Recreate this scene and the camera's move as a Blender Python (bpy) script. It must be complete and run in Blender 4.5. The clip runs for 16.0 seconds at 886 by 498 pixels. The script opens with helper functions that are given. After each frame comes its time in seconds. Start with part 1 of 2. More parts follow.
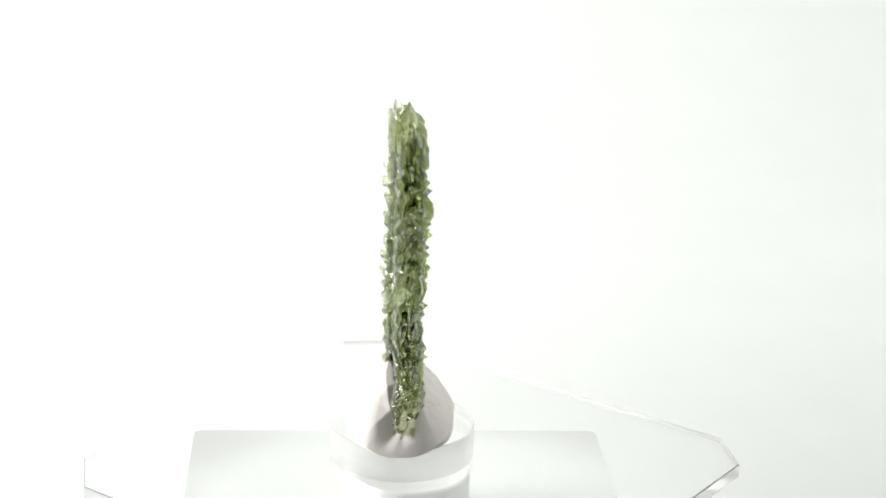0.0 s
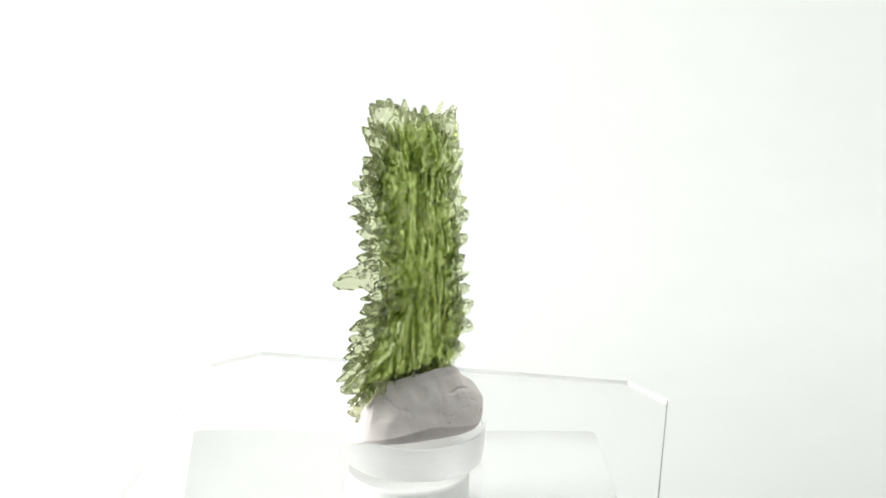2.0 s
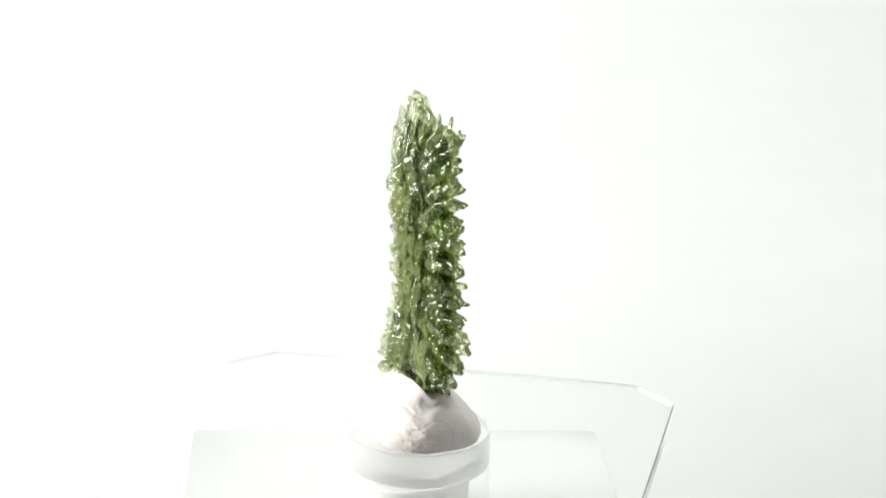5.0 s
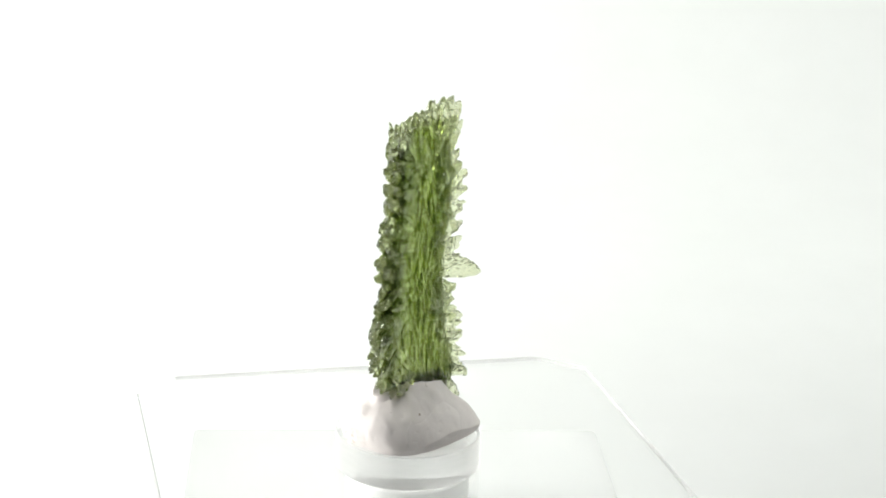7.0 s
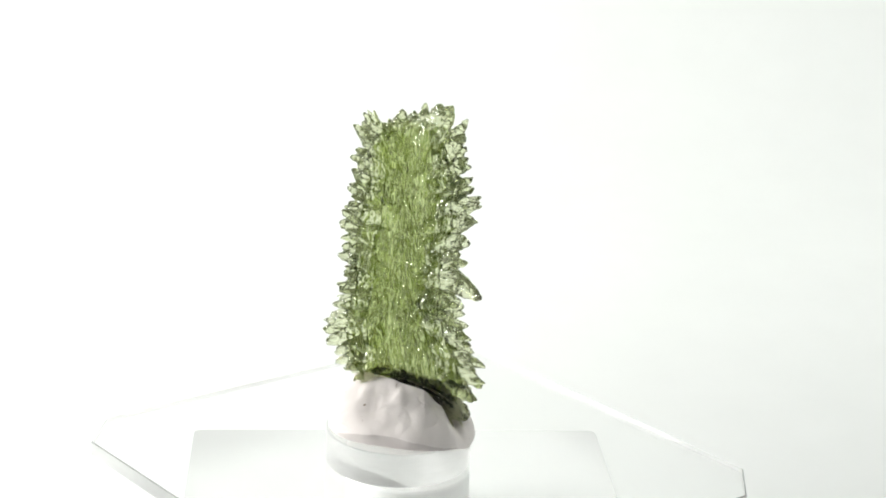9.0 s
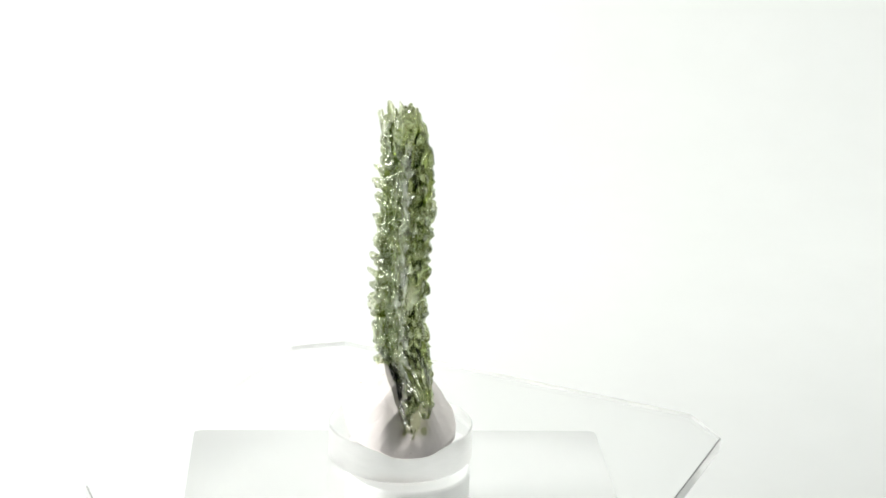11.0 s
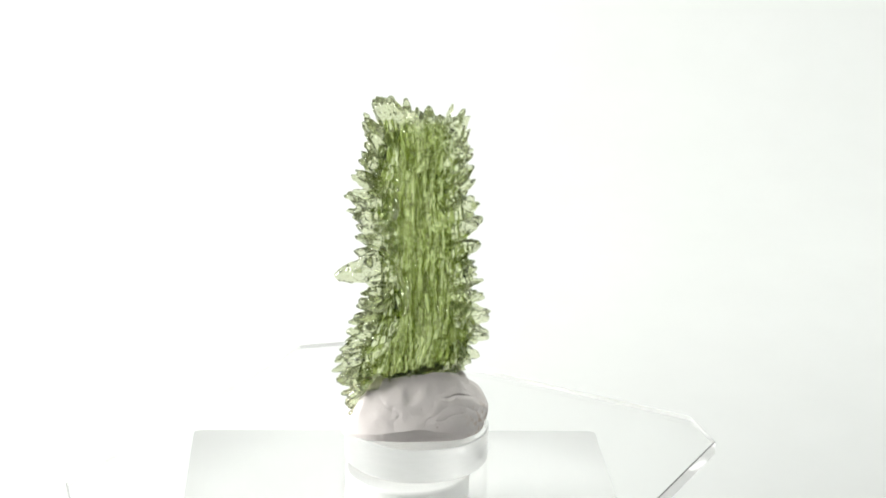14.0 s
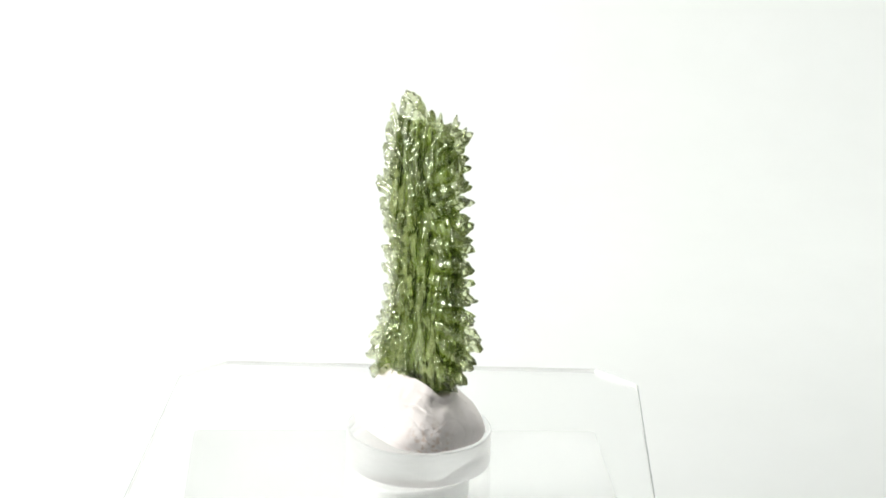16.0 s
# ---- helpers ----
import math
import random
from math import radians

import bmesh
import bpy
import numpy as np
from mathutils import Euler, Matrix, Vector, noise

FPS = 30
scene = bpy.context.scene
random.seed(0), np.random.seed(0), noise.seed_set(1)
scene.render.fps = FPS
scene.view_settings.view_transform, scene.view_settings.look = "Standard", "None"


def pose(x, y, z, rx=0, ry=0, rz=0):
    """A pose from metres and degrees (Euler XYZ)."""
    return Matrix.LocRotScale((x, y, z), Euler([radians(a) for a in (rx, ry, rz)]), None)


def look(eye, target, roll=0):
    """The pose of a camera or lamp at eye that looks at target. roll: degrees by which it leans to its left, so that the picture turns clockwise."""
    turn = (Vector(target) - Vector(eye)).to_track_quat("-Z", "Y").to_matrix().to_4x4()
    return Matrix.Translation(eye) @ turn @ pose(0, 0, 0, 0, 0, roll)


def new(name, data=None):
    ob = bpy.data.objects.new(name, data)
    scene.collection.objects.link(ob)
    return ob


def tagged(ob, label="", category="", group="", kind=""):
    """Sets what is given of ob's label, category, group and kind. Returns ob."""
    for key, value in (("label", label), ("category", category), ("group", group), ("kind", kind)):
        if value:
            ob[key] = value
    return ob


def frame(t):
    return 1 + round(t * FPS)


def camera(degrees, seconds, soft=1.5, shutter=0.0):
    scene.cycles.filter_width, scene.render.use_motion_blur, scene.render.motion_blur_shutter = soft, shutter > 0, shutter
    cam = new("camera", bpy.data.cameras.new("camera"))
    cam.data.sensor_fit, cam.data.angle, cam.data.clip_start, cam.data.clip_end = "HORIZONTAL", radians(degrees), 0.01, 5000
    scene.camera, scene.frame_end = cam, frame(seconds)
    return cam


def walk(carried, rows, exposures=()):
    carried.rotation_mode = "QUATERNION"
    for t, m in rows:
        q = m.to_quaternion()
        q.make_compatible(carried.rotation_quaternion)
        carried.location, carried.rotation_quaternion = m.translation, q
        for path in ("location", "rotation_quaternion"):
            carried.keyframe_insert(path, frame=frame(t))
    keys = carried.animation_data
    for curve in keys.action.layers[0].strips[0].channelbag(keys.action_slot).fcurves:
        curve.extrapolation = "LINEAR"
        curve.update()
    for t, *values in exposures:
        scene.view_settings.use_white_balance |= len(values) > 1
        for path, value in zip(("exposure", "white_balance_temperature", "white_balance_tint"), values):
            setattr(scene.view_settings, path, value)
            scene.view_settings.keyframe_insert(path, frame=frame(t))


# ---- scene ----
# A glassy green tektite stands in putty on a clear disc and a clear chamfered plate, on a small display turntable.
# The turning axis is the world's z axis; the plate's upper face lies at z = 0.
TURN = 31.70          # degrees per second, clockwise seen from above
CLIP = 16.0

cam = camera(26.05, CLIP, 1.8)
EYE = pose(0.0055, -0.340, 0.1533, 71.97, 0, 0) @ pose(0, 0, 0, 0, 0, 1.81)
walk(cam, [(0.0, EYE), (CLIP, EYE)], exposures=[(0.0, 0.0), (CLIP, 0.0)])

# ---- light ----
world = bpy.data.worlds.new("studio_dark")
scene.world = world
world.use_nodes = True
world.node_tree.nodes["Background"].inputs[0].default_value = (0.9, 0.95, 1.0, 1)
world.node_tree.nodes["Background"].inputs[1].default_value = 0.05


def softbox(name, eye, target, w, h, watts, color):
    data = bpy.data.lights.new(name, "AREA")
    data.shape, data.size, data.size_y, data.energy, data.color = "RECTANGLE", w, h, watts, color
    ob = new(name, data)
    ob.matrix_world = look(eye, target)
    return ob


softbox("overhead_softbox", (0.20, 0.26, 0.95), (0.22, 0.25, 0.0), 1.1, 0.9, 8.05, (0.972, 1.0, 0.958))
softbox("side_softbox", (-0.56, -0.02, 0.18), (0.0, 0.0, 0.03), 0.30, 0.30, 5.1, (1.0, 0.998, 0.97))


# ---- materials ----
def material(name):
    m = bpy.data.materials.new(name)
    m.use_nodes = True
    nt = m.node_tree
    return m, nt, nt.nodes["Principled BSDF"]


def link(nt, a, ao, b, bi):
    nt.links.new(a.outputs[ao], b.inputs[bi])


def noise_node(nt, scale, detail=4.0, rough=0.55, stretch=(1, 1, 1)):
    co = nt.nodes.new("ShaderNodeTexCoord")
    mp = nt.nodes.new("ShaderNodeMapping")
    mp.inputs["Scale"].default_value = stretch
    n = nt.nodes.new("ShaderNodeTexNoise")
    n.inputs["Scale"].default_value, n.inputs["Detail"].default_value, n.inputs["Roughness"].default_value = scale, detail, rough
    link(nt, co, "Object", mp, "Vector")
    link(nt, mp, "Vector", n, "Vector")
    return n


def ramp(nt, src, out, stops):
    r = nt.nodes.new("ShaderNodeValToRGB")
    e = r.color_ramp.elements
    while len(e) < len(stops):
        e.new(0.5)
    for k, (p, c) in zip(e, stops):
        k.position, k.color = p, (*c, 1)
    link(nt, src, out, r, "Fac")
    return r


def bump(nt, bsdf, src, strength, distance, out="Fac"):
    b = nt.nodes.new("ShaderNodeBump")
    b.inputs["Strength"].default_value, b.inputs["Distance"].default_value = strength, distance
    link(nt, src, out, b, "Height")
    link(nt, b, "Normal", bsdf, "Normal")
    return b


def glass_green():
    m, nt, b = material("green_tektite_glass")
    n = noise_node(nt, 130.0, 3.0, 0.5, (1, 1, 0.35))
    r = ramp(nt, n, "Fac", [(0.3, (0.69, 0.735, 0.50)), (0.7, (0.82, 0.855, 0.65))])
    link(nt, r, "Color", b, "Base Color")
    b.inputs["Transmission Weight"].default_value = 1.0
    b.inputs["IOR"].default_value = 1.49
    b.inputs["Roughness"].default_value = 0.06
    b.inputs["Coat Weight"].default_value = 0.45
    b.inputs["Coat Roughness"].default_value = 0.03
    f = noise_node(nt, 1500.0, 3.0, 0.6)
    nb = bump(nt, b, f, 0.25, 0.0002)
    # the milky body spreads part of the light, the fins are clear
    t = nt.nodes.new("ShaderNodeBsdfTranslucent")
    g = ramp(nt, n, "Fac", [(0.3, (0.52, 0.58, 0.27)), (0.7, (0.68, 0.74, 0.41))])
    link(nt, g, "Color", t, "Color")
    link(nt, nb, "Normal", t, "Normal")
    mix = nt.nodes.new("ShaderNodeMixShader")
    at = nt.nodes.new("ShaderNodeAttribute")
    at.attribute_name = "milky"
    nt.links.new(at.outputs["Fac"], mix.inputs[0])
    nt.links.new(b.outputs[0], mix.inputs[1])
    nt.links.new(t.outputs[0], mix.inputs[2])
    nt.links.new(mix.outputs[0], nt.nodes["Material Output"].inputs["Surface"])
    return m


def acrylic(name, tint=(0.99, 0.995, 0.99)):
    m, nt, b = material(name)
    b.inputs["Base Color"].default_value = (*tint, 1)
    b.inputs["Transmission Weight"].default_value = 1.0
    b.inputs["IOR"].default_value = 1.49
    b.inputs["Roughness"].default_value = 0.0
    return m


def sawn_edge():
    m, nt, b = material("matt_sawn_acrylic")
    n = noise_node(nt, 400.0, 4.0)
    r = ramp(nt, n, "Fac", [(0.3, (0.20, 0.21, 0.20)), (0.7, (0.28, 0.29, 0.28))])
    link(nt, r, "Color", b, "Base Color")
    b.inputs["Roughness"].default_value = 0.6
    return m


def satin(name, share, rough, white):
    """Cut acrylic: light spreads in its matt skin, the rest passes."""
    m, nt, b = material(name)
    b.inputs["Base Color"].default_value = (0.97, 0.98, 0.97, 1)
    b.inputs["Transmission Weight"].default_value = 1.0
    b.inputs["IOR"].default_value = 1.49
    b.inputs["Roughness"].default_value = rough
    d, t = nt.nodes.new("ShaderNodeBsdfDiffuse"), nt.nodes.new("ShaderNodeBsdfTranslucent")
    n = noise_node(nt, 250.0, 4.0, 0.6, (1, 1, 4))
    r = ramp(nt, n, "Fac", [(0.3, (white * 0.94, white * 0.95, white * 0.94)), (0.7, (white, white * 1.01, white))])
    link(nt, r, "Color", d, "Color")
    link(nt, r, "Color", t, "Color")
    skin, mix = nt.nodes.new("ShaderNodeMixShader"), nt.nodes.new("ShaderNodeMixShader")
    skin.inputs[0].default_value, mix.inputs[0].default_value = 0.5, share
    nt.links.new(d.outputs[0], skin.inputs[1])
    nt.links.new(t.outputs[0], skin.inputs[2])
    nt.links.new(b.outputs[0], mix.inputs[1])
    nt.links.new(skin.outputs[0], mix.inputs[2])
    nt.links.new(mix.outputs[0], nt.nodes["Material Output"].inputs["Surface"])
    return m


def putty_mat():
    m, nt, b = material("pale_putty")
    n = noise_node(nt, 90.0, 5.0, 0.6)
    base = ramp(nt, n, "Fac", [(0.25, (0.70, 0.645, 0.625)), (0.6, (0.78, 0.73, 0.71)), (0.85, (0.80, 0.74, 0.70))])
    s = noise_node(nt, 520.0, 2.0, 0.5)
    speck = ramp(nt, s, "Fac", [(0.735, (0, 0, 0)), (0.765, (1, 1, 1))])
    mix = nt.nodes.new("ShaderNodeMix")
    mix.data_type = "RGBA"
    link(nt, speck, "Color", mix, 0)
    nt.links.new(base.outputs["Color"], mix.inputs[6])
    mix.inputs[7].default_value = (0.34, 0.27, 0.22, 1)
    co, far = nt.nodes.new("ShaderNodeTexCoord"), nt.nodes.new("ShaderNodeVectorMath")
    far.operation = "DISTANCE"
    link(nt, co, "Object", far, 0)
    far.inputs[1].default_value = (0.003, 0.0125, 0.0085)
    near = nt.nodes.new("ShaderNodeMapRange")
    near.inputs["From Min"].default_value, near.inputs["From Max"].default_value = 0.0055, 0.0015
    nt.links.new(far.outputs["Value"], near.inputs["Value"])
    blot = ramp(nt, noise_node(nt, 900.0, 3.0, 0.6), "Fac", [(0.50, (0, 0, 0)), (0.62, (0.7, 0.7, 0.7))])
    both = nt.nodes.new("ShaderNodeMath")
    both.operation = "MULTIPLY"
    nt.links.new(near.outputs["Result"], both.inputs[0])
    link(nt, blot, "Color", both, 1)
    soil = nt.nodes.new("ShaderNodeMix")
    soil.data_type = "RGBA"
    nt.links.new(both.outputs[0], soil.inputs[0])
    nt.links.new(mix.outputs[2], soil.inputs[6])
    soil.inputs[7].default_value = (0.50, 0.36, 0.26, 1)
    nt.links.new(soil.outputs[2], b.inputs["Base Color"])
    b.inputs["Roughness"].default_value = 0.62
    b.inputs["Specular IOR Level"].default_value = 0.3
    g = noise_node(nt, 700.0, 5.0, 0.65)
    bump(nt, b, g, 0.25, 0.0004)
    return m


def plain(name, lo, hi, rough, scale, bump_d=0.0):
    m, nt, b = material(name)
    n = noise_node(nt, scale, 5.0, 0.6)
    r = ramp(nt, n, "Fac", [(0.3, lo), (0.7, hi)])
    link(nt, r, "Color", b, "Base Color")
    b.inputs["Roughness"].default_value = rough
    if bump_d:
        g = noise_node(nt, scale * 12, 4.0, 0.6)
        bump(nt, b, g, 0.2, bump_d)
    return m


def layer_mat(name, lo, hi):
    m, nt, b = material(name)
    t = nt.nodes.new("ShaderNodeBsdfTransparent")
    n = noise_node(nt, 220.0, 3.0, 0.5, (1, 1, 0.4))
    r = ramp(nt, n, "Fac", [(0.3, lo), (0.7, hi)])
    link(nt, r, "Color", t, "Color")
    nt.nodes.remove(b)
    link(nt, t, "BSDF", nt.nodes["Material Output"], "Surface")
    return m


GLASS = glass_green()
# tints of added inner sheets: colour stands in for light lost in the glass
FOOT_SHADE = layer_mat("foot_shade_tint", (0.05, 0.06, 0.045), (0.14, 0.17, 0.12))
MID_TINT = layer_mat("mid_depth_tint", (0.34, 0.40, 0.15), (0.58, 0.65, 0.33))
DARK_TINT = layer_mat("dark_depth_tint", (0.13, 0.155, 0.06), (0.38, 0.43, 0.21))
PALE_TINT = layer_mat("pale_depth_tint", (0.50, 0.55, 0.31), (0.78, 0.83, 0.56))
SHEET = layer_mat("green_depth_tint", (0.88, 0.90, 0.79), (0.94, 0.96, 0.87))
CLEAR = acrylic("clear_acrylic")
EDGE = sawn_edge()
SIDE = satin("satin_cut_acrylic", 0.65, 0.15, 0.86)
RIMSIDE = satin("satin_turned_acrylic", 0.55, 0.10, 0.98)
PUTTY = putty_mat()
HUB = plain("white_hub_plastic", (0.68, 0.69, 0.68), (0.72, 0.73, 0.72), 0.45, 60.0)
PLASTIC = plain("pale_grey_plastic", (0.47, 0.475, 0.47), (0.50, 0.505, 0.50), 0.7, 60.0, 0.0001)
PAPER = plain("white_sweep_paper", (0.84, 0.85, 0.84), (0.86, 0.87, 0.86), 0.85, 25.0, 0.0001)
DARK_PANEL = plain("dark_panel_cloth", (0.10, 0.10, 0.105), (0.13, 0.13, 0.135), 0.9, 30.0)
ROOM = plain("studio_wall_paint", (0.15, 0.15, 0.155), (0.18, 0.18, 0.185), 0.9, 4.0)


# ---- mesh helpers ----
def mesh_object(name, verts, faces, mats, parent=None, label="", smooth=True):
    me = bpy.data.meshes.new(name)
    me.from_pydata([tuple(map(float, v)) for v in verts], [], faces)
    me.update()
    for m in (mats if isinstance(mats, (list, tuple)) else [mats]):
        me.materials.append(m)
    if smooth:
        me.polygons.foreach_set("use_smooth", [True] * len(me.polygons))
    ob = new(name, me)
    if parent:
        ob.parent = parent
    if label:
        ob["label"] = label
    return ob


def part(name, bm, mat, parent=None, label="", smooth=False):
    bmesh.ops.recalc_face_normals(bm, faces=bm.faces[:])
    me = bpy.data.meshes.new(name)
    bm.to_mesh(me)
    bm.free()
    me.materials.append(mat)
    if smooth:
        me.polygons.foreach_set("use_smooth", [True] * len(me.polygons))
    ob = new(name, me)
    if parent:
        ob.parent = parent
    if label:
        ob["label"] = label
    return ob


def lathe(profile, centre=(0, 0), n=128):
    """A closed body of revolution: profile is (radius, z) from the axis below to the axis above."""
    bm = bmesh.new()
    rings = []
    for r, z in profile:
        if r == 0:
            rings.append([bm.verts.new((centre[0], centre[1], z))])
        else:
            rings.append([bm.verts.new((centre[0] + r * math.cos(2 * math.pi * i / n), centre[1] + r * math.sin(2 * math.pi * i / n), z)) for i in range(n)])
    for a, b in zip(rings, rings[1:]):
        for i in range(n):
            j = (i + 1) % n
            if len(a) == 1:
                bm.faces.new((a[0], b[j], b[i]))
            elif len(b) == 1:
                bm.faces.new((a[i], a[j], b[0]))
            else:
                bm.faces.new((a[i], a[j], b[j], b[i]))
    return bm


# ---- studio ----
def sweep():
    """White paper that lies flat, curves up behind and rises as the background."""
    prof = [(-0.16, FLOOR), (0.30, FLOOR)]
    prof += [(0.30 + 0.30 * math.sin(a), FLOOR + 0.30 - 0.30 * math.cos(a)) for a in [radians(6 * k) for k in range(1, 16)]]
    prof += [(0.60, 1.3)]
    bm = bmesh.new()
    rows = [[bm.verts.new((x, y, z)) for y, z in prof] for x in (-0.9, 0.9)]
    for i in range(len(prof) - 1):
        bm.faces.new((rows[0][i], rows[0][i + 1], rows[1][i + 1], rows[1][i]))
    ob = part("backdrop", bm, PAPER, smooth=True)
    ob.modifiers.new("thickness", "SOLIDIFY").thickness = 0.0006
    ob.modifiers["thickness"].offset = -1
    # unseen panels added to shape light: white at both sides, dark behind the camera
    for name, mid, size in (("white_panel_west", (-0.70, 0.22), (0.004, 0.72)), ("white_panel_east", (0.70, 0.20), (0.004, 0.76)), ("dark_panel_south", (0, -0.62), (1.39, 0.004))):
        bm = bmesh.new()
        bmesh.ops.create_cube(bm, size=1)
        for v in bm.verts:
            v.co = (mid[0] + v.co.x * size[0], mid[1] + v.co.y * size[1], FLOOR + 0.001 + (v.co.z + 0.5) * 1.2)
        tagged(part(name, bm, DARK_PANEL if name.endswith("south") else PAPER), "unseen panel added to shape the light on the stone", "tent wall", kind="structure")
    return tagged(ob, "seamless white paper sweep curving up behind the turntable", "backdrop", kind="structure")


def room():
    """Dim plain walls that close the studio."""
    x, y0, y1, z0, z1, t = 1.0, -1.0, 0.75, FLOOR - 0.004, 1.5, 0.06
    slabs = {"wall_west": ((-x - t, y0, z0), (-x, y1, z1)), "wall_east": ((x, y0, z0), (x + t, y1, z1)),
             "wall_south": ((-x - t, y0 - t, z0), (x + t, y0, z1)), "wall_north": ((-x - t, y1, z0), (x + t, y1 + t, z1)),
             "floor": ((-x - t, y0 - t, z0 - t), (x + t, y1 + t, z0)), "ceiling": ((-x - t, y0 - t, z1), (x + t, y1 + t, z1 + t))}
    for name, (lo, hi) in slabs.items():
        bm = bmesh.new()
        bmesh.ops.create_cube(bm, size=1)
        for v in bm.verts:
            v.co = [(lo[k] + hi[k]) / 2 + v.co[k] * (hi[k] - lo[k]) for k in range(3)]
        tagged(part(name, bm, ROOM), "plain dark grey painted studio surface", "floor" if name == "floor" else name.split("_")[0], kind="structure")


FLOOR = -0.045
BOX_TOP = -0.015
sweep()
room()


# ---- turntable ----
BASE_POSE = pose(-0.0004, -0.0002, FLOOR, 0, 0, 4.1)


def turntable():
    """The motor box that stands still under the plate."""
    base = new("display_turntable")
    base.matrix_world = BASE_POSE
    bm = bmesh.new()
    bmesh.ops.create_cube(bm, size=1)
    h = BOX_TOP - FLOOR
    for v in bm.verts:
        v.co = (v.co.x * 0.0870, v.co.y * 0.0870, h * (v.co.z + 0.5))
    bmesh.ops.bevel(bm, geom=[e for e in bm.edges if e.verts[0].co.z != e.verts[1].co.z], offset=0.0007, segments=3, affect="EDGES")
    bmesh.ops.bevel(bm, geom=[e for e in bm.edges if all(v.co.z > h - 1e-6 for v in e.verts)], offset=0.0003, segments=2, affect="EDGES")
    part("casing", bm, PLASTIC, base)
    hub = part("hub", lathe([(0, -0.0149), (0.0118, -0.0149), (0.0120, -0.0147), (0.0120, -0.0042), (0.0117, -0.0038), (0, -0.0038)]), HUB, base, "white round hub")
    return tagged(base, "small pale grey plastic turntable motor box on white paper", "turntable"), hub


PLATE_A, PLATE_C, PLATE_H = 0.0490, 0.0088, 0.003
PLATE_POSE = pose(0.0, 0, 0, 0, 0, -34.47) @ pose(0.0023, -0.0003, 0, 0.14, 1.22, 0)


def octagon(a, c):
    """Square of half width a with its corners cut by c."""
    return [(a, -a + c), (a, a - c), (a - c, a), (-a + c, a), (-a, a - c), (-a, -a + c), (-a + c, -a), (a - c, -a)]


def acrylic_plate():
    """Thick clear square plate with cut corners and a rubbed arris round its upper rim."""
    d = 0.0002
    loops = [(octagon(PLATE_A - d, PLATE_C - 0.4 * d), -PLATE_H), (octagon(PLATE_A, PLATE_C), -PLATE_H + d),
             (octagon(PLATE_A, PLATE_C), -d), (octagon(PLATE_A - d, PLATE_C - 0.4 * d), 0.0)]
    bm = bmesh.new()
    rings = [[bm.verts.new((x, y, z)) for x, y in ring] for ring, z in loops]
    bm.faces.new(rings[0][::-1])
    bm.faces.new(rings[-1])
    for a, b in zip(rings, rings[1:]):
        for i in range(8):
            bm.faces.new((a[i], a[(i + 1) % 8], b[(i + 1) % 8], b[i]))
    bm.transform(PLATE_POSE)
    ob = part("acrylic_plate", bm, CLEAR)
    ob.visible_shadow = False
    ob.data.materials.append(EDGE)
    ob.data.materials.append(SIDE)
    for p in ob.data.polygons:
        if len(p.vertices) == 4:
            p.material_index = 1 if p.normal.z > 0.3 else 2
    return tagged(ob, "thick clear acrylic square plate with cut corners and matt arris", "display plate")


DISC = (-0.0013, 0.00165)
DISC_R, DISC_H = 0.0139, 0.007


def acrylic_disc():
    e = 0.0003
    prof = [(0, 0.0002), (DISC_R - e, 0.0002), (DISC_R, 0.0002 + e), (DISC_R, DISC_H - e), (DISC_R - 0.3 * e, DISC_H - 0.3 * e), (DISC_R - e, DISC_H), (0, DISC_H)]
    ob = part("acrylic_disc", lathe(prof, DISC), CLEAR, smooth=False)
    ob.visible_shadow = False
    ob.data.materials.append(RIMSIDE)
    for p in ob.data.polygons:
        if abs(p.normal.z) < 0.97:
            p.material_index = 1
    return tagged(ob, "thick round clear acrylic disc standing on the plate", "display disc")


# ---- noise on arrays ----
def lattice(i, j, k, seed):
    h = (i.astype(np.int64) * 374761393 + j.astype(np.int64) * 668265263 + k.astype(np.int64) * 2147483647 + seed * 974634777) & 0x7FFFFFFF
    h = ((h ^ (h >> 13)) * 1274126177) & 0x7FFFFFFF
    h = ((h ^ (h >> 16)) * 2246822519) & 0x7FFFFFFF
    return (h & 0xFFFFF) / 0xFFFFF


def vnoise(x, y, z, seed=0):
    """Smooth value noise in 0..1."""
    x, y, z = np.broadcast_arrays(np.asarray(x, float), np.asarray(y, float), np.asarray(z, float))
    i, j, k = np.floor(x), np.floor(y), np.floor(z)
    u, v, w = x - i, y - j, z - k
    u, v, w = (a * a * a * (a * (a * 6 - 15) + 10) for a in (u, v, w))
    total = 0
    for di in (0, 1):
        for dj in (0, 1):
            for dk in (0, 1):
                total = total + lattice(i + di, j + dj, k + dk, seed) * (u if di else 1 - u) * (v if dj else 1 - v) * (w if dk else 1 - w)
    return total


def fbm(x, y, z, seed=0, octaves=3):
    total, amp, norm = 0, 1.0, 0.0
    for o in range(octaves):
        total = total + amp * vnoise(x * 2 ** o, y * 2 ** o, z * 2 ** o, seed + 17 * o)
        norm += amp
        amp *= 0.5
    return total / norm


def ridge(n, sharp=1.0):
    """Crests where the noise crosses its middle, 0..1."""
    return np.clip(1 - np.abs(2 * n - 1) * 2.2, 0, 1) ** sharp


def smooth(a, b, x):
    t = np.clip((x - a) / (b - a), 0, 1)
    return t * t * (3 - 2 * t)


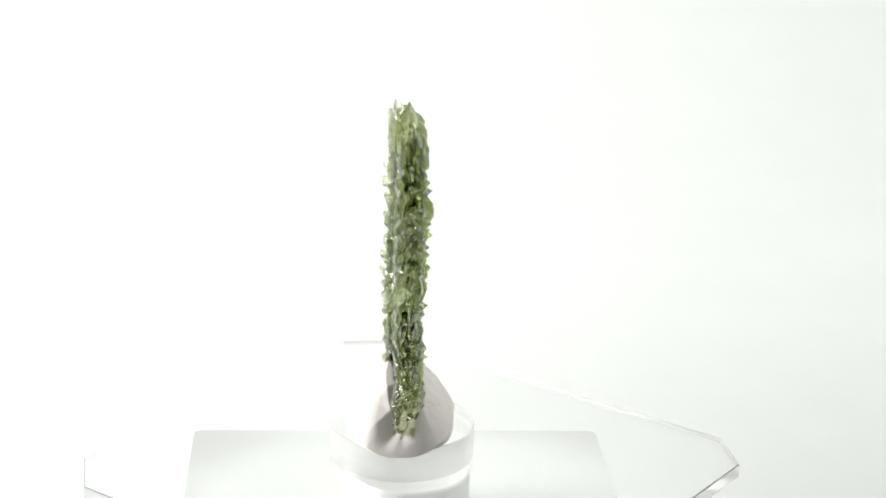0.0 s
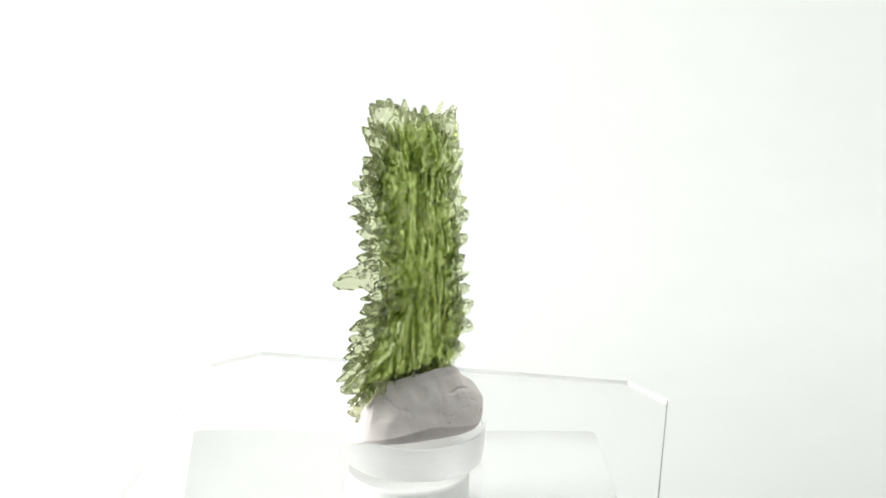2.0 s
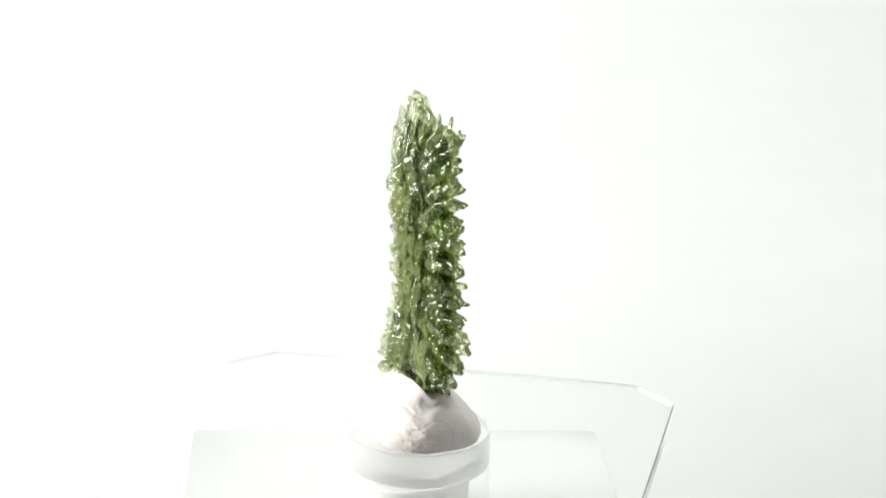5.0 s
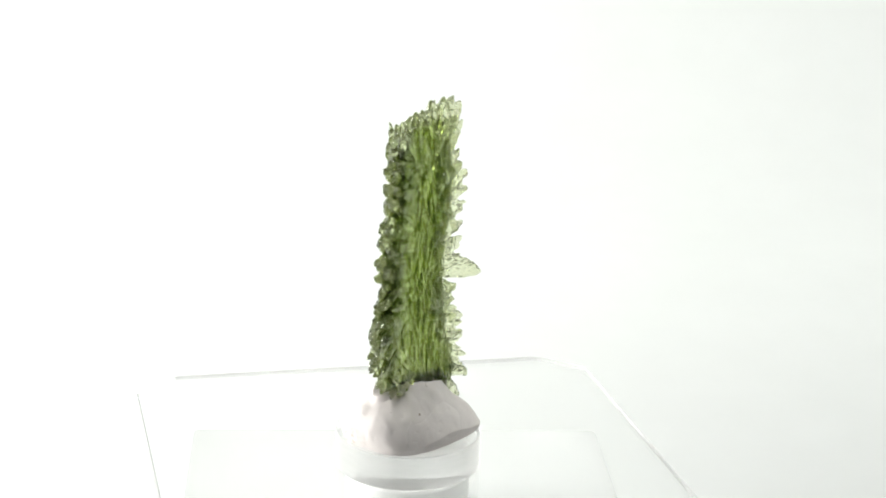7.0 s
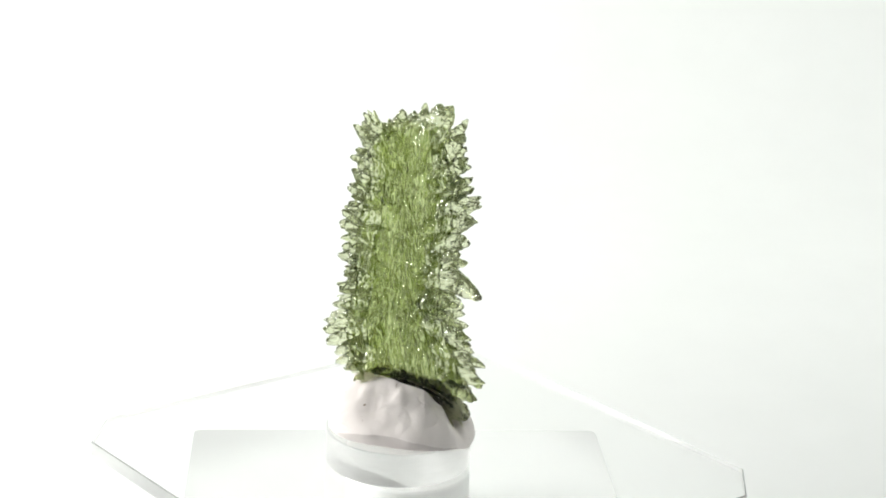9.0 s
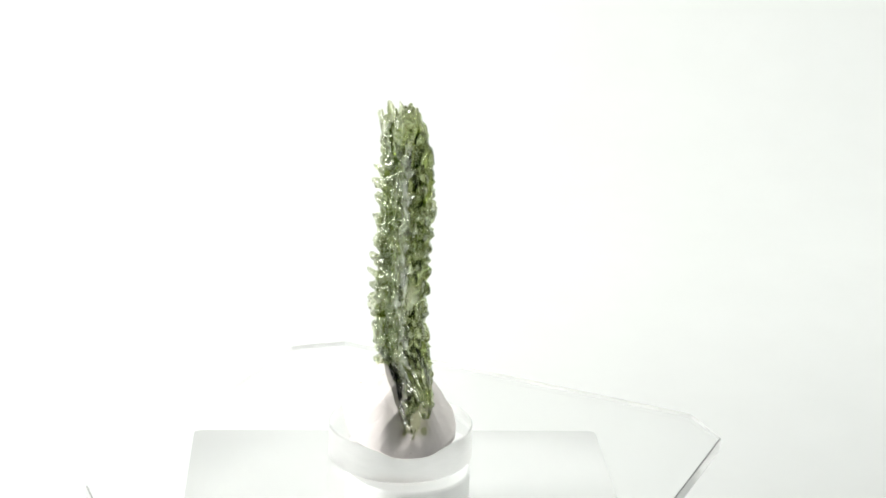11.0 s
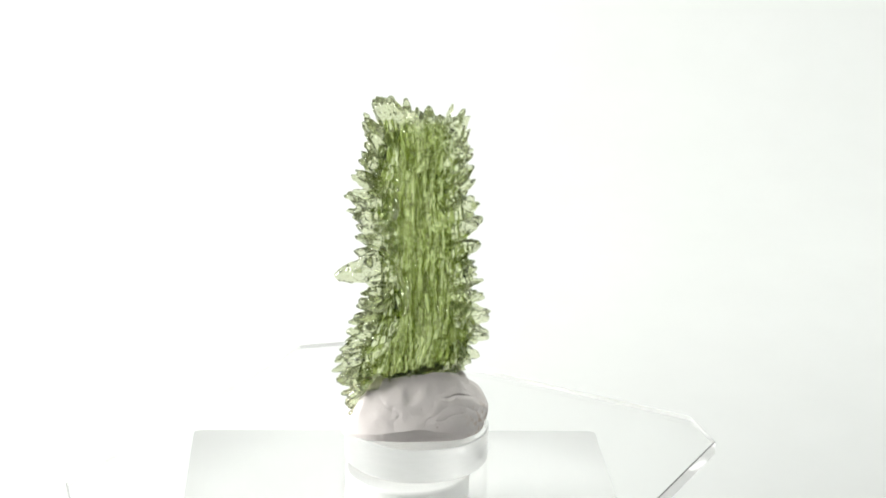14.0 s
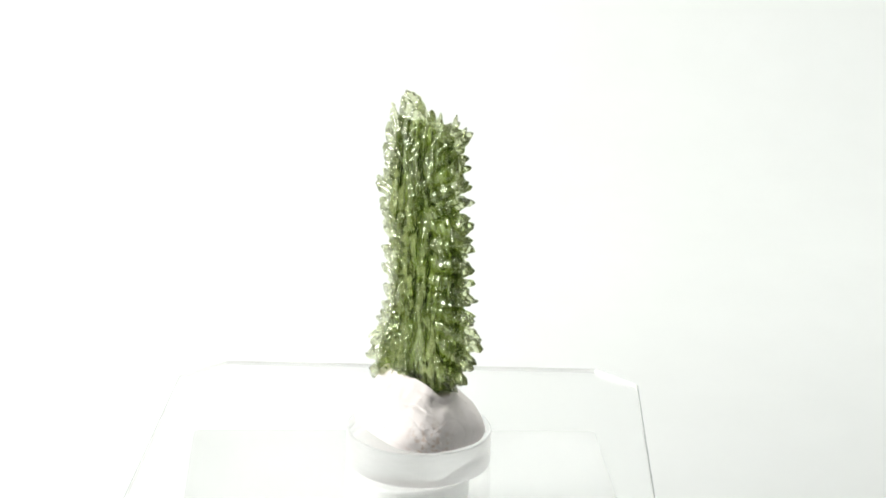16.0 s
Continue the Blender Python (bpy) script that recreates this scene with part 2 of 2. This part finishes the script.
# ---- the stone ----
HEIGHTS = np.array([6, 10, 16, 20, 24, 27, 31, 34.3, 35.6, 38.0, 39.6, 44, 47.5, 52, 57, 62, 66, 69, 71]) / 1000
EDGE_NEG = np.array([-8.0, -10.4, -12.0, -12.7, -11.0, -10.2, -8.4, -7.8, -14.0, -14.2, -8.8, -8.3, -10.6, -10.8, -9.9, -8.2, -8.0, -8.4, -8.6]) / 1000
EDGE_POS = np.array([4, 5.5, 9.6, 12.9, 14.2, 14.6, 13.4, 12.4, 12.2, 12.4, 12.5, 12.0, 11.8, 10.8, 10.2, 9.9, 9.4, 8.6, 7.4]) / 1000


TILT = pose(-0.0020, 0.0005, 0, 0, 0, 9.0) @ pose(0.0020, -0.0005, 0)


CORE_NEG = np.maximum(EDGE_NEG, np.interp(HEIGHTS, [0.006, 0.020, 0.031, 0.044, 0.0475, 0.071], [-0.012, -0.0125, -0.0080, -0.0080, -0.0104, -0.0084]))


def edge_angle(z):
    """Rise of the outermost fins over the level, in radians: drooping at the foot, fanning up at the crown."""
    return np.radians(np.interp(z, [8, 14, 22, 32, 42, 52, 60, 66, 70], [-32, -30, -20, -6, 4, 14, 28, 48, 66]))


def spread(f, z):
    """Direction of the flow at fraction f of the half width: upright in the middle, outwards at the edges."""
    a = float(edge_angle(z))
    upright = math.pi / 2 if a > -0.03 else -math.pi / 2
    k = float(smooth(0.30, 0.80, abs(f)))
    ang = upright * (1 - k) + a * k
    return Vector(((1 if f >= 0 else -1) * math.cos(ang), 0, math.sin(ang)))


def limits(z):
    n, p = float(np.interp(z / 1000, HEIGHTS, EDGE_NEG)) * 1000, float(np.interp(z / 1000, HEIGHTS, EDGE_POS)) * 1000
    if 33 < z < 41:
        n = -8.4
    return n, p


def crown(u):
    """Height of the ragged top."""
    return float(71.0 - 3.3 * smooth(-5.0, 9.0, np.array(u)))


def sheet_mid(f):
    return -0.9 - 1.5 * f * f


class Blades:
    """Gathers leaf-shaped solids, in millimetres along (u, v, z)."""

    def __init__(self, seed):
        self.rng, self.verts, self.faces = random.Random(seed), [], []

    def add(self, start, way, broad, length, thin, wide, pointed=2.4, bend=(0, 0, 0), both=False, rough=0.14, rings=12, sides=10):
        rng, base = self.rng, len(self.verts)
        way = Vector(way).normalized()
        broad = (Vector(broad) - way * way.dot(Vector(broad))).normalized()
        flat = way.cross(broad)
        bend = Vector(bend)
        lobes, shift = rng.choice((2, 3, 4)), rng.uniform(0, 6.28)
        for i in range(rings):
            s = i / (rings - 1)
            if both:
                r = max(0.02, math.sin(math.pi * s)) ** 0.65
            else:
                r = 0.02 if i == 0 else (0.72 + 0.34 * math.sin(math.pi * min(1, s * 1.25))) * max(0.03, 1 - s ** pointed) ** 0.52
            r1, r2 = r * (1 + rough * rng.uniform(-1, 1)), r * (1 + 1.6 * rough * rng.uniform(-1, 1))
            c = Vector(start) + way * (length * s) + bend * (s * s) + flat * (rng.uniform(-1, 1) * rough * 0.6 * thin)
            for j in range(sides):
                a = 2 * math.pi * j / sides
                lobe = 1 + 0.16 * math.cos(lobes * a + shift + 1.2 * s)
                self.verts.append(tuple(c + flat * (math.cos(a) * thin * r1 * lobe) + broad * (math.sin(a) * wide * r2 * lobe)))
        for i in range(rings - 1):
            for j in range(sides):
                k = (j + 1) % sides
                self.faces.append((base + i * sides + j, base + i * sides + k, base + (i + 1) * sides + k, base + (i + 1) * sides + j))
        self.faces.append(tuple(base + j for j in reversed(range(sides))))
        self.faces.append(tuple(base + (rings - 1) * sides + j for j in range(sides)))


def stone_core(b):
    """The slab under the fins: narrower than the whole, thin, bowed."""
    n, m, base = 60, 40, len(b.verts)
    for i in range(n):
        z = 6.5 + 60.8 * i / (n - 1)
        lo, hi = limits(z)
        mid, half = (lo + hi) / 2, (hi - lo) / 2 * float(np.interp(z, [6, 16, 30, 60, 68], [0.74, 0.62, 0.52, 0.50, 0.48]))
        end = min(1.0, 0.10 + (i / 3.0) ** 0.6) * min(1.0, 0.10 + ((n - 1 - i) / 4.0) ** 0.6)
        for j in range(m):
            a = 2 * math.pi * j / m
            cu, cv = math.copysign(abs(math.cos(a)) ** 0.7, math.cos(a)), math.copysign(abs(math.sin(a)) ** 0.7, math.sin(a))
            b.verts.append((mid + half * cu * (0.5 + 0.5 * end), sheet_mid(cu * 0.7) + 1.75 * cv * end, z))
    for i in range(n - 1):
        for j in range(m):
            k = (j + 1) % m
            b.faces.append((base + i * m + j, base + i * m + k, base + (i + 1) * m + k, base + (i + 1) * m + j))
    b.faces.append(tuple(base + j for j in reversed(range(m))))
    b.faces.append(tuple(base + (n - 1) * m + j for j in range(m)))


def edge_fins(b):
    """Stacked pointed fins along both edges, in five ranks through the thickness."""
    rng = b.rng
    for side in (-1, 1):
        for rank in range(5):
            z = (8.0 if side < 0 else 16.5) + (rank * 1.7) % 3.4
            while z < 69.0:
                lo, hi = limits(z)
                mid, half = (lo + hi) / 2, (hi - lo) / 2
                reach = rng.uniform(0.92, 1.10) if rank in (1, 2, 3) else rng.uniform(0.80, 1.02)
                big = rng.uniform(0.75, 1.3)
                tip = mid + side * (half * reach + (0.7 if side > 0 else 1.4))
                ang = float(edge_angle(z)) + rng.uniform(-0.18, 0.18)
                length = min(half * rng.uniform(0.52, 0.74), 8.6) / max(0.55, math.cos(ang))
                way = Vector((side * math.cos(ang), 0, math.sin(ang)))
                end = Vector((tip, sheet_mid(min(reach, 1.0)) + (-2.2, -1.1, 0.0, 1.0, 2.0)[rank] + rng.uniform(-0.35, 0.35), z))
                start = end - way * length
                start.y = sheet_mid(0.4) + (-1.5, -0.8, 0.0, 0.8, 1.5)[rank]
                way = end - start
                b.add(start, way, (0, 1, rng.uniform(-0.6, 0.6)), way.length, 1.32 * big, rng.uniform(0.75, 1.15), rng.uniform(3.2, 8.0),
                      (0, rng.uniform(-0.5, 0.5), rng.uniform(-0.3, 1.0)), rough=0.15)
                z += 3.7 * big * rng.uniform(0.85, 1.2)
    # the drooping spur, with its rounded tip
    b.add((-4.0, -1.7, 38.4), (-1, -0.22, -0.16), (0, 1, 0.2), 10.4, 2.3, 1.3, 9.0, (0.0, -2.6, -1.1), rough=0.06, rings=16, sides=14)
    b.add((-4.5, -0.9, 39.2), (-1, -0.1, -0.10), (0, 1, -0.2), 6.6, 1.1, 1.1, 2.5, (0, -0.6, -0.6))


def crown_fins(b):
    """Upright fins that fan out along the top."""
    rng = b.rng
    for rank in range(4):
        u = -7.6 + rank * 0.5
        while u < 7.6:
            f = u / 8.6
            top = crown(u) - (0.6, 0.0, 0.8, 3.6)[rank] + rng.uniform(-0.9, 0.4)
            ang = math.pi / 2 - f * 0.55 + rng.uniform(-0.12, 0.12)
            way = Vector((math.cos(ang), rng.uniform(-0.12, 0.08), math.sin(ang)))
            end = Vector((u, sheet_mid(f) + (-1.9, -0.7, 0.4, 1.6)[rank] + rng.uniform(-0.3, 0.3) - (0.8 if u < -3 else 0.0), top))
            length = rng.uniform(5.5, 9.5)
            b.add(end - way * length, way, (rng.uniform(-0.5, 0.5), 1, 0), length, rng.uniform(1.2, 1.75), rng.uniform(0.9, 1.3), rng.uniform(4.0, 9.0), rough=0.10)
            u += rng.uniform(1.9, 2.9)


def face_ridges(b):
    """Front: long thin serrated blades. Back: many short overlapping flakes in streaks."""
    rng = b.rng
    for k in range(26):
        # the tall serrated blades that run up the middle
        f = -0.48 + 0.92 * ((k * 0.381966) % 1.0)
        z = rng.uniform(20.0, 60.0)
        lo, hi = limits(z)
        length = min(rng.uniform(9.0, 24.0), 2 * (66.5 - z), 2 * (z - 13.0))
        way = Vector((-0.10 * f + rng.uniform(-0.07, 0.07), 0, 1))
        at = Vector(((lo + hi) / 2 + (hi - lo) / 2 * f, sheet_mid(f) + 1.3, z))
        b.add(at - way.normalized() * length / 2, way, (rng.uniform(-0.45, 0.45), 1, 0), length, rng.uniform(0.38, 0.62), rng.uniform(1.5, 2.5), both=True, rough=0.30, rings=max(8, int(length * 1.3)), sides=8,
              bend=(rng.uniform(-0.9, 0.9), 0, 0))
    for k in range(90):
        f = rng.uniform(-0.78, 0.78)
        z = 16.0 + 50.0 * ((k * 0.618034) % 1.0)
        lo, hi = limits(z)
        u = (lo + hi) / 2 + (hi - lo) / 2 * f
        way = spread(f, z) + Vector((rng.uniform(-0.18, 0.18), 0, 0))
        length = rng.uniform(3.5, 7.5)
        at = Vector((u, sheet_mid(f) + 1.45, z))
        b.add(at - way.normalized() * length / 2, way, (rng.uniform(-0.35, 0.35), 1, 0), length, rng.uniform(0.42, 0.85), rng.uniform(0.7, 1.5), both=True, rough=0.24, rings=12, sides=8,
              bend=(rng.uniform(-0.5, 0.5), 0, 0))
    for k in range(420):
        f = rng.uniform(-0.80, 0.80)
        z = 13.0 + 54.0 * ((k * 0.618034) % 1.0)
        if f > 0.2 and z < 17:
            continue
        lo, hi = limits(z)
        u = (lo + hi) / 2 + (hi - lo) / 2 * f
        way = spread(f * 0.92, z) + Vector((rng.uniform(-0.26, 0.26), 0, 0))
        length = rng.uniform(2.2, 6.0)
        at = Vector((u, sheet_mid(f) - 1.62, z))
        b.add(at - way.normalized() * length / 2, way + Vector((0, rng.uniform(-0.10, 0.10), 0)), (rng.uniform(-0.7, 0.7), 1, 0), length, rng.uniform(0.3, 0.65), rng.uniform(0.4, 0.85), both=True, rough=0.2, rings=10, sides=8)


def fused(b, voxel):
    """One closed skin round all the blades, as numpy points, normals and quads."""
    me = bpy.data.meshes.new("blades")
    me.from_pydata(b.verts, [], b.faces)
    bm = bmesh.new()
    bm.from_mesh(me)
    bmesh.ops.recalc_face_normals(bm, faces=bm.faces[:])
    bm.to_mesh(me)
    bm.free()
    ob = new("blades", me)
    mod = ob.modifiers.new("fuse", "REMESH")
    mod.mode, mod.voxel_size = "VOXEL", voxel
    dg = bpy.context.evaluated_depsgraph_get()
    out = bpy.data.meshes.new_from_object(ob.evaluated_get(dg))
    bpy.data.objects.remove(ob)
    bpy.data.meshes.remove(me)
    return out


def tektite():
    """A slab of etched natural glass: long flutes up both faces, stacked fins along both edges, a drooping spur."""
    b = Blades(7)
    stone_core(b)
    edge_fins(b)
    crown_fins(b)
    face_ridges(b)
    me = fused(b, 0.15)
    n = len(me.vertices)
    co, nor = np.empty(n * 3, np.float32), np.empty(n * 3, np.float32)
    me.vertices.foreach_get("co", co)
    me.vertex_normals.foreach_get("vector", nor)
    co, nor = co.reshape(-1, 3).astype(float), nor.reshape(-1, 3).astype(float)
    U, V, Z = co.T
    # etched grain, drawn out along the flow
    bulk = smooth(0.75, 0.35, np.abs((U - 1.0) / 11.5))
    streak = fbm(U * 1.5, V * 0.9, Z * 0.35, 43, 2) - 0.5
    lamella = fbm(U * 0.45, V * 0.9, Z * 1.6, 47, 2) - 0.5
    pits = fbm(U * 1.3, V * 1.3, Z * 1.3, 67, 2) - 0.5
    crumb = ridge(fbm(U * 0.75, V * 0.75, Z * 0.6, 71, 2), 1.0) - 0.35
    co = co + nor * (0.45 * streak * bulk + 0.32 * lamella * (1 - bulk) + 0.20 * pits + 0.12 * crumb)[:, None]
    turn = np.array(TILT)
    co = np.stack([co[:, 1], co[:, 0], co[:, 2]], -1) / 1000
    co = co @ turn[:3, :3].T + turn[:3, 3]
    me.vertices.foreach_set("co", co.ravel())
    me.flip_normals()
    me.polygons.foreach_set("use_smooth", np.ones(len(me.polygons), bool))
    me.update()
    me.name = "green_tektite"
    milky = me.attributes.new("milky", "FLOAT", "POINT")
    lo, hi = np.interp(Z / 1000, HEIGHTS, CORE_NEG) * 1000, np.interp(Z / 1000, HEIGHTS, EDGE_POS) * 1000
    f = np.abs((U - (lo + hi) / 2) / ((hi - lo) / 2))
    milky.data.foreach_set("value", (0.075 + 0.09 * smooth(0.92, 0.55, f) * smooth(69.0, 63.0, Z)).astype(np.float32))
    me.materials.clear()
    me.materials.append(GLASS)
    ob = new("green_tektite", me)
    # tinted sheets added inside the slab: some stand across its width, some lie along its faces
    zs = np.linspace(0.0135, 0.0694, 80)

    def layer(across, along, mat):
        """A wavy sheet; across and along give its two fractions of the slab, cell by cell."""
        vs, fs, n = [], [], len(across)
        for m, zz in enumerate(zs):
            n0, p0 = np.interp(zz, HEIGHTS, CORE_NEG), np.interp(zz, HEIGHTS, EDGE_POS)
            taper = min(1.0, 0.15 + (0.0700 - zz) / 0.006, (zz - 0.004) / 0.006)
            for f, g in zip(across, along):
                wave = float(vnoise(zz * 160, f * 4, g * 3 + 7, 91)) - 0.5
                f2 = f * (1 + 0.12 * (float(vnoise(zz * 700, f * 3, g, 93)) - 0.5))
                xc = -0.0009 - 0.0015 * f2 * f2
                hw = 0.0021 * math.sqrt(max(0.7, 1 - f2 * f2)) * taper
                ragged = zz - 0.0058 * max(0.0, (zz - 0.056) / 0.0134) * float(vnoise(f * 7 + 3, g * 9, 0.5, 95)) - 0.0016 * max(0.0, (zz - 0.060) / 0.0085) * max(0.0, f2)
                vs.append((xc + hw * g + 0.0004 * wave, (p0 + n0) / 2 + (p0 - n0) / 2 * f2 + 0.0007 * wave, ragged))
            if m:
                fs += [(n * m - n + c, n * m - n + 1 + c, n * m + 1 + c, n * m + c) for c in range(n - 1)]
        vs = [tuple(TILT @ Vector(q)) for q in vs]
        mesh_object("tint_sheet", vs, fs, mat, ob)

    # the sheets across the width put the edge-on darkness into colour
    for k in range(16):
        layer([-0.78 + 1.56 * k / 15] * 5, np.linspace(-0.8, 0.8, 5), PALE_TINT if 3 < k < 12 else MID_TINT if 0 < k < 15 else DARK_TINT)
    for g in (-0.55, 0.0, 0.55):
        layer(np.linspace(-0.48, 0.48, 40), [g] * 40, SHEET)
    # added dark sheets for the foot's shade, where the putty shuts the light out
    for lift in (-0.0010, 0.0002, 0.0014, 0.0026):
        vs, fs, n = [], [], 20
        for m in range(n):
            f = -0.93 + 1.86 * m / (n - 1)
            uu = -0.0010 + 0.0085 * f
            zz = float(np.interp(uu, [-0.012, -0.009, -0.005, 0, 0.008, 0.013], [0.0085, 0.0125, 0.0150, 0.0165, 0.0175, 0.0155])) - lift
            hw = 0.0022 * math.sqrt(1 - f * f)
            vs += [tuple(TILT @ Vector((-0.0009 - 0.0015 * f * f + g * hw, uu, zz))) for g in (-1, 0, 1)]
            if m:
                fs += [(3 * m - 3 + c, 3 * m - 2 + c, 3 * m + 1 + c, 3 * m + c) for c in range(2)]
        mesh_object("foot_shade_sheet", vs, fs, FOOT_SHADE, ob)
    return tagged(ob, "translucent green natural glass slab, fluted and finned, upright in putty", "mineral specimen")


def putty():
    """A hand-pressed mound with a saddle that grips the stone's foot."""
    rows, around = 150, 420
    th = np.linspace(0, 2 * np.pi, around, endpoint=False)[None, :]
    s = np.linspace(0, 1, rows)[:, None]
    c, sn = np.cos(th), np.sin(th)
    fx = np.where(c > 0, 10.2, 10.2)
    fy = np.where(sn > 0, 13.3, 14.0)
    base_x, base_y = -1.6 + fx * np.sign(c) * np.abs(c) ** 0.74, 1.0 + fy * np.sign(sn) * np.abs(sn) ** 0.74
    top_y = 0.8 + 10.2 * np.sign(sn) * np.abs(sn) ** 0.9
    top_x = -1.4 + 3.1 * np.sign(c) * np.abs(c) ** 0.9
    along = [-9.4, -8.6, -7.4, -4, 0, 6, 9, 11]
    front = np.interp(top_y, along, [12.0, 15.6, 17.6, 17.2, 17.6, 18.2, 17.8, 16.4])
    back = np.interp(top_y, along, [8.2, 10.6, 13.4, 16.2, 17.3, 18.0, 17.4, 16.4])
    crest = back + (front - back) * smooth(-0.35, 0.30, c)
    bulge = np.sin(np.pi * np.clip(s * 1.15, 0, 1)) * (0.03 + 0.15 * np.clip(sn, 0, 1))
    k = np.clip((s - 0.20 * (1 - np.abs(sn))) / (1 - 0.20 * (1 - np.abs(sn))), 0, 1) ** 0.95
    x = base_x * (1 - k) + top_x * k + bulge * (base_x + 1.6)
    y = base_y * (1 - k) + top_y * k + bulge * (base_y - 1.0)
    foot = 6.9 - 1.3 * np.clip((-11.6 - base_y) / 1.4, 0, 1)
    z = foot + (crest - foot) * s ** 0.9
    lump = fbm(x * 0.11, y * 0.11, z * 0.11, 81, 3) - 0.5
    crease = ridge(fbm(x * 0.13, y * 0.13, z * 0.2, 83, 2), 6)
    crack = ridge(fbm(x * 0.10 + 9, y * 0.10, z * 0.22, 97, 3), 14) * smooth(0.52, 0.66, vnoise(x * 0.16, y * 0.16, z * 0.16, 99))
    pit = smooth(0.80, 0.90, vnoise(x * 0.8, y * 0.8, z * 0.8, 101))
    facet = ridge(fbm(x * 0.07 + 3, y * 0.07, z * 0.05, 85, 1), 1.0) - 0.4
    r = (1.2 * lump + 0.35 * facet - 0.10 * crease - 0.10 * crack - 0.07 * pit) * np.sin(np.pi * np.clip(s, 0.04, 1) * 0.9) ** 0.5
    r = r * (1 - 0.75 * smooth(-7.0, -12.0, y))
    patch = np.exp(-((x - 1.0) ** 2 + (y - 12.0) ** 2 + (z - 9.0) ** 2) / 14.0)
    r = r + patch * 1.1 * (fbm(x * 0.9, y * 0.9, z * 0.9, 89, 3) - 0.5)
    r = r - 0.55 * np.exp(-((z - 14.0 - 0.25 * (x - 3)) / 0.32) ** 2) * np.exp(-((x - 3.5) ** 2 + (y - 9.0) ** 2) / 7.0)
    scallop = 0.9 * (vnoise(x * 0.45, y * 0.45, 0 * x, 87) - 0.5) * s
    x, y, z = x + r * c, y + r * sn, z + scallop + 0.5 * lump * s
    verts = np.stack([x + 0 * s, y + 0 * s, z], -1).reshape(-1, 3) / 1000
    faces = []
    for i in range(rows - 1):
        for j in range(around):
            n = (j + 1) % around
            faces.append((i * around + j, i * around + n, (i + 1) * around + n, (i + 1) * around + j))
    faces.append(tuple(range(around))[::-1])
    # closed across the crest, hidden inside the stone's foot
    verts = np.concatenate([verts, [[-0.0015, 0.0035, 0.0150]]])
    last = (rows - 1) * around
    for j in range(around):
        faces.append((last + j, last + (j + 1) % around, len(verts) - 1))
    ob = mesh_object("putty_mound", verts, faces, PUTTY)
    return tagged(ob, "pale pinkish grey putty mound pressed round the stone, on the disc", "putty")


BASE, HUB_PART = turntable()
TURNING = [acrylic_plate(), acrylic_disc(), putty(), tektite()]


def motions():
    """Everything on the hub turns together at one steady rate."""
    steps = int(CLIP * 4)
    for thing in TURNING:
        walk(thing, [(k / 4, pose(0, 0, 0, 0, 0, -TURN * k / 4)) for k in range(steps + 1)])
    inverse = BASE_POSE.inverted()
    walk(HUB_PART, [(k / 4, inverse @ pose(0, 0, 0, 0, 0, -TURN * k / 4)) for k in range(steps + 1)])


motions()
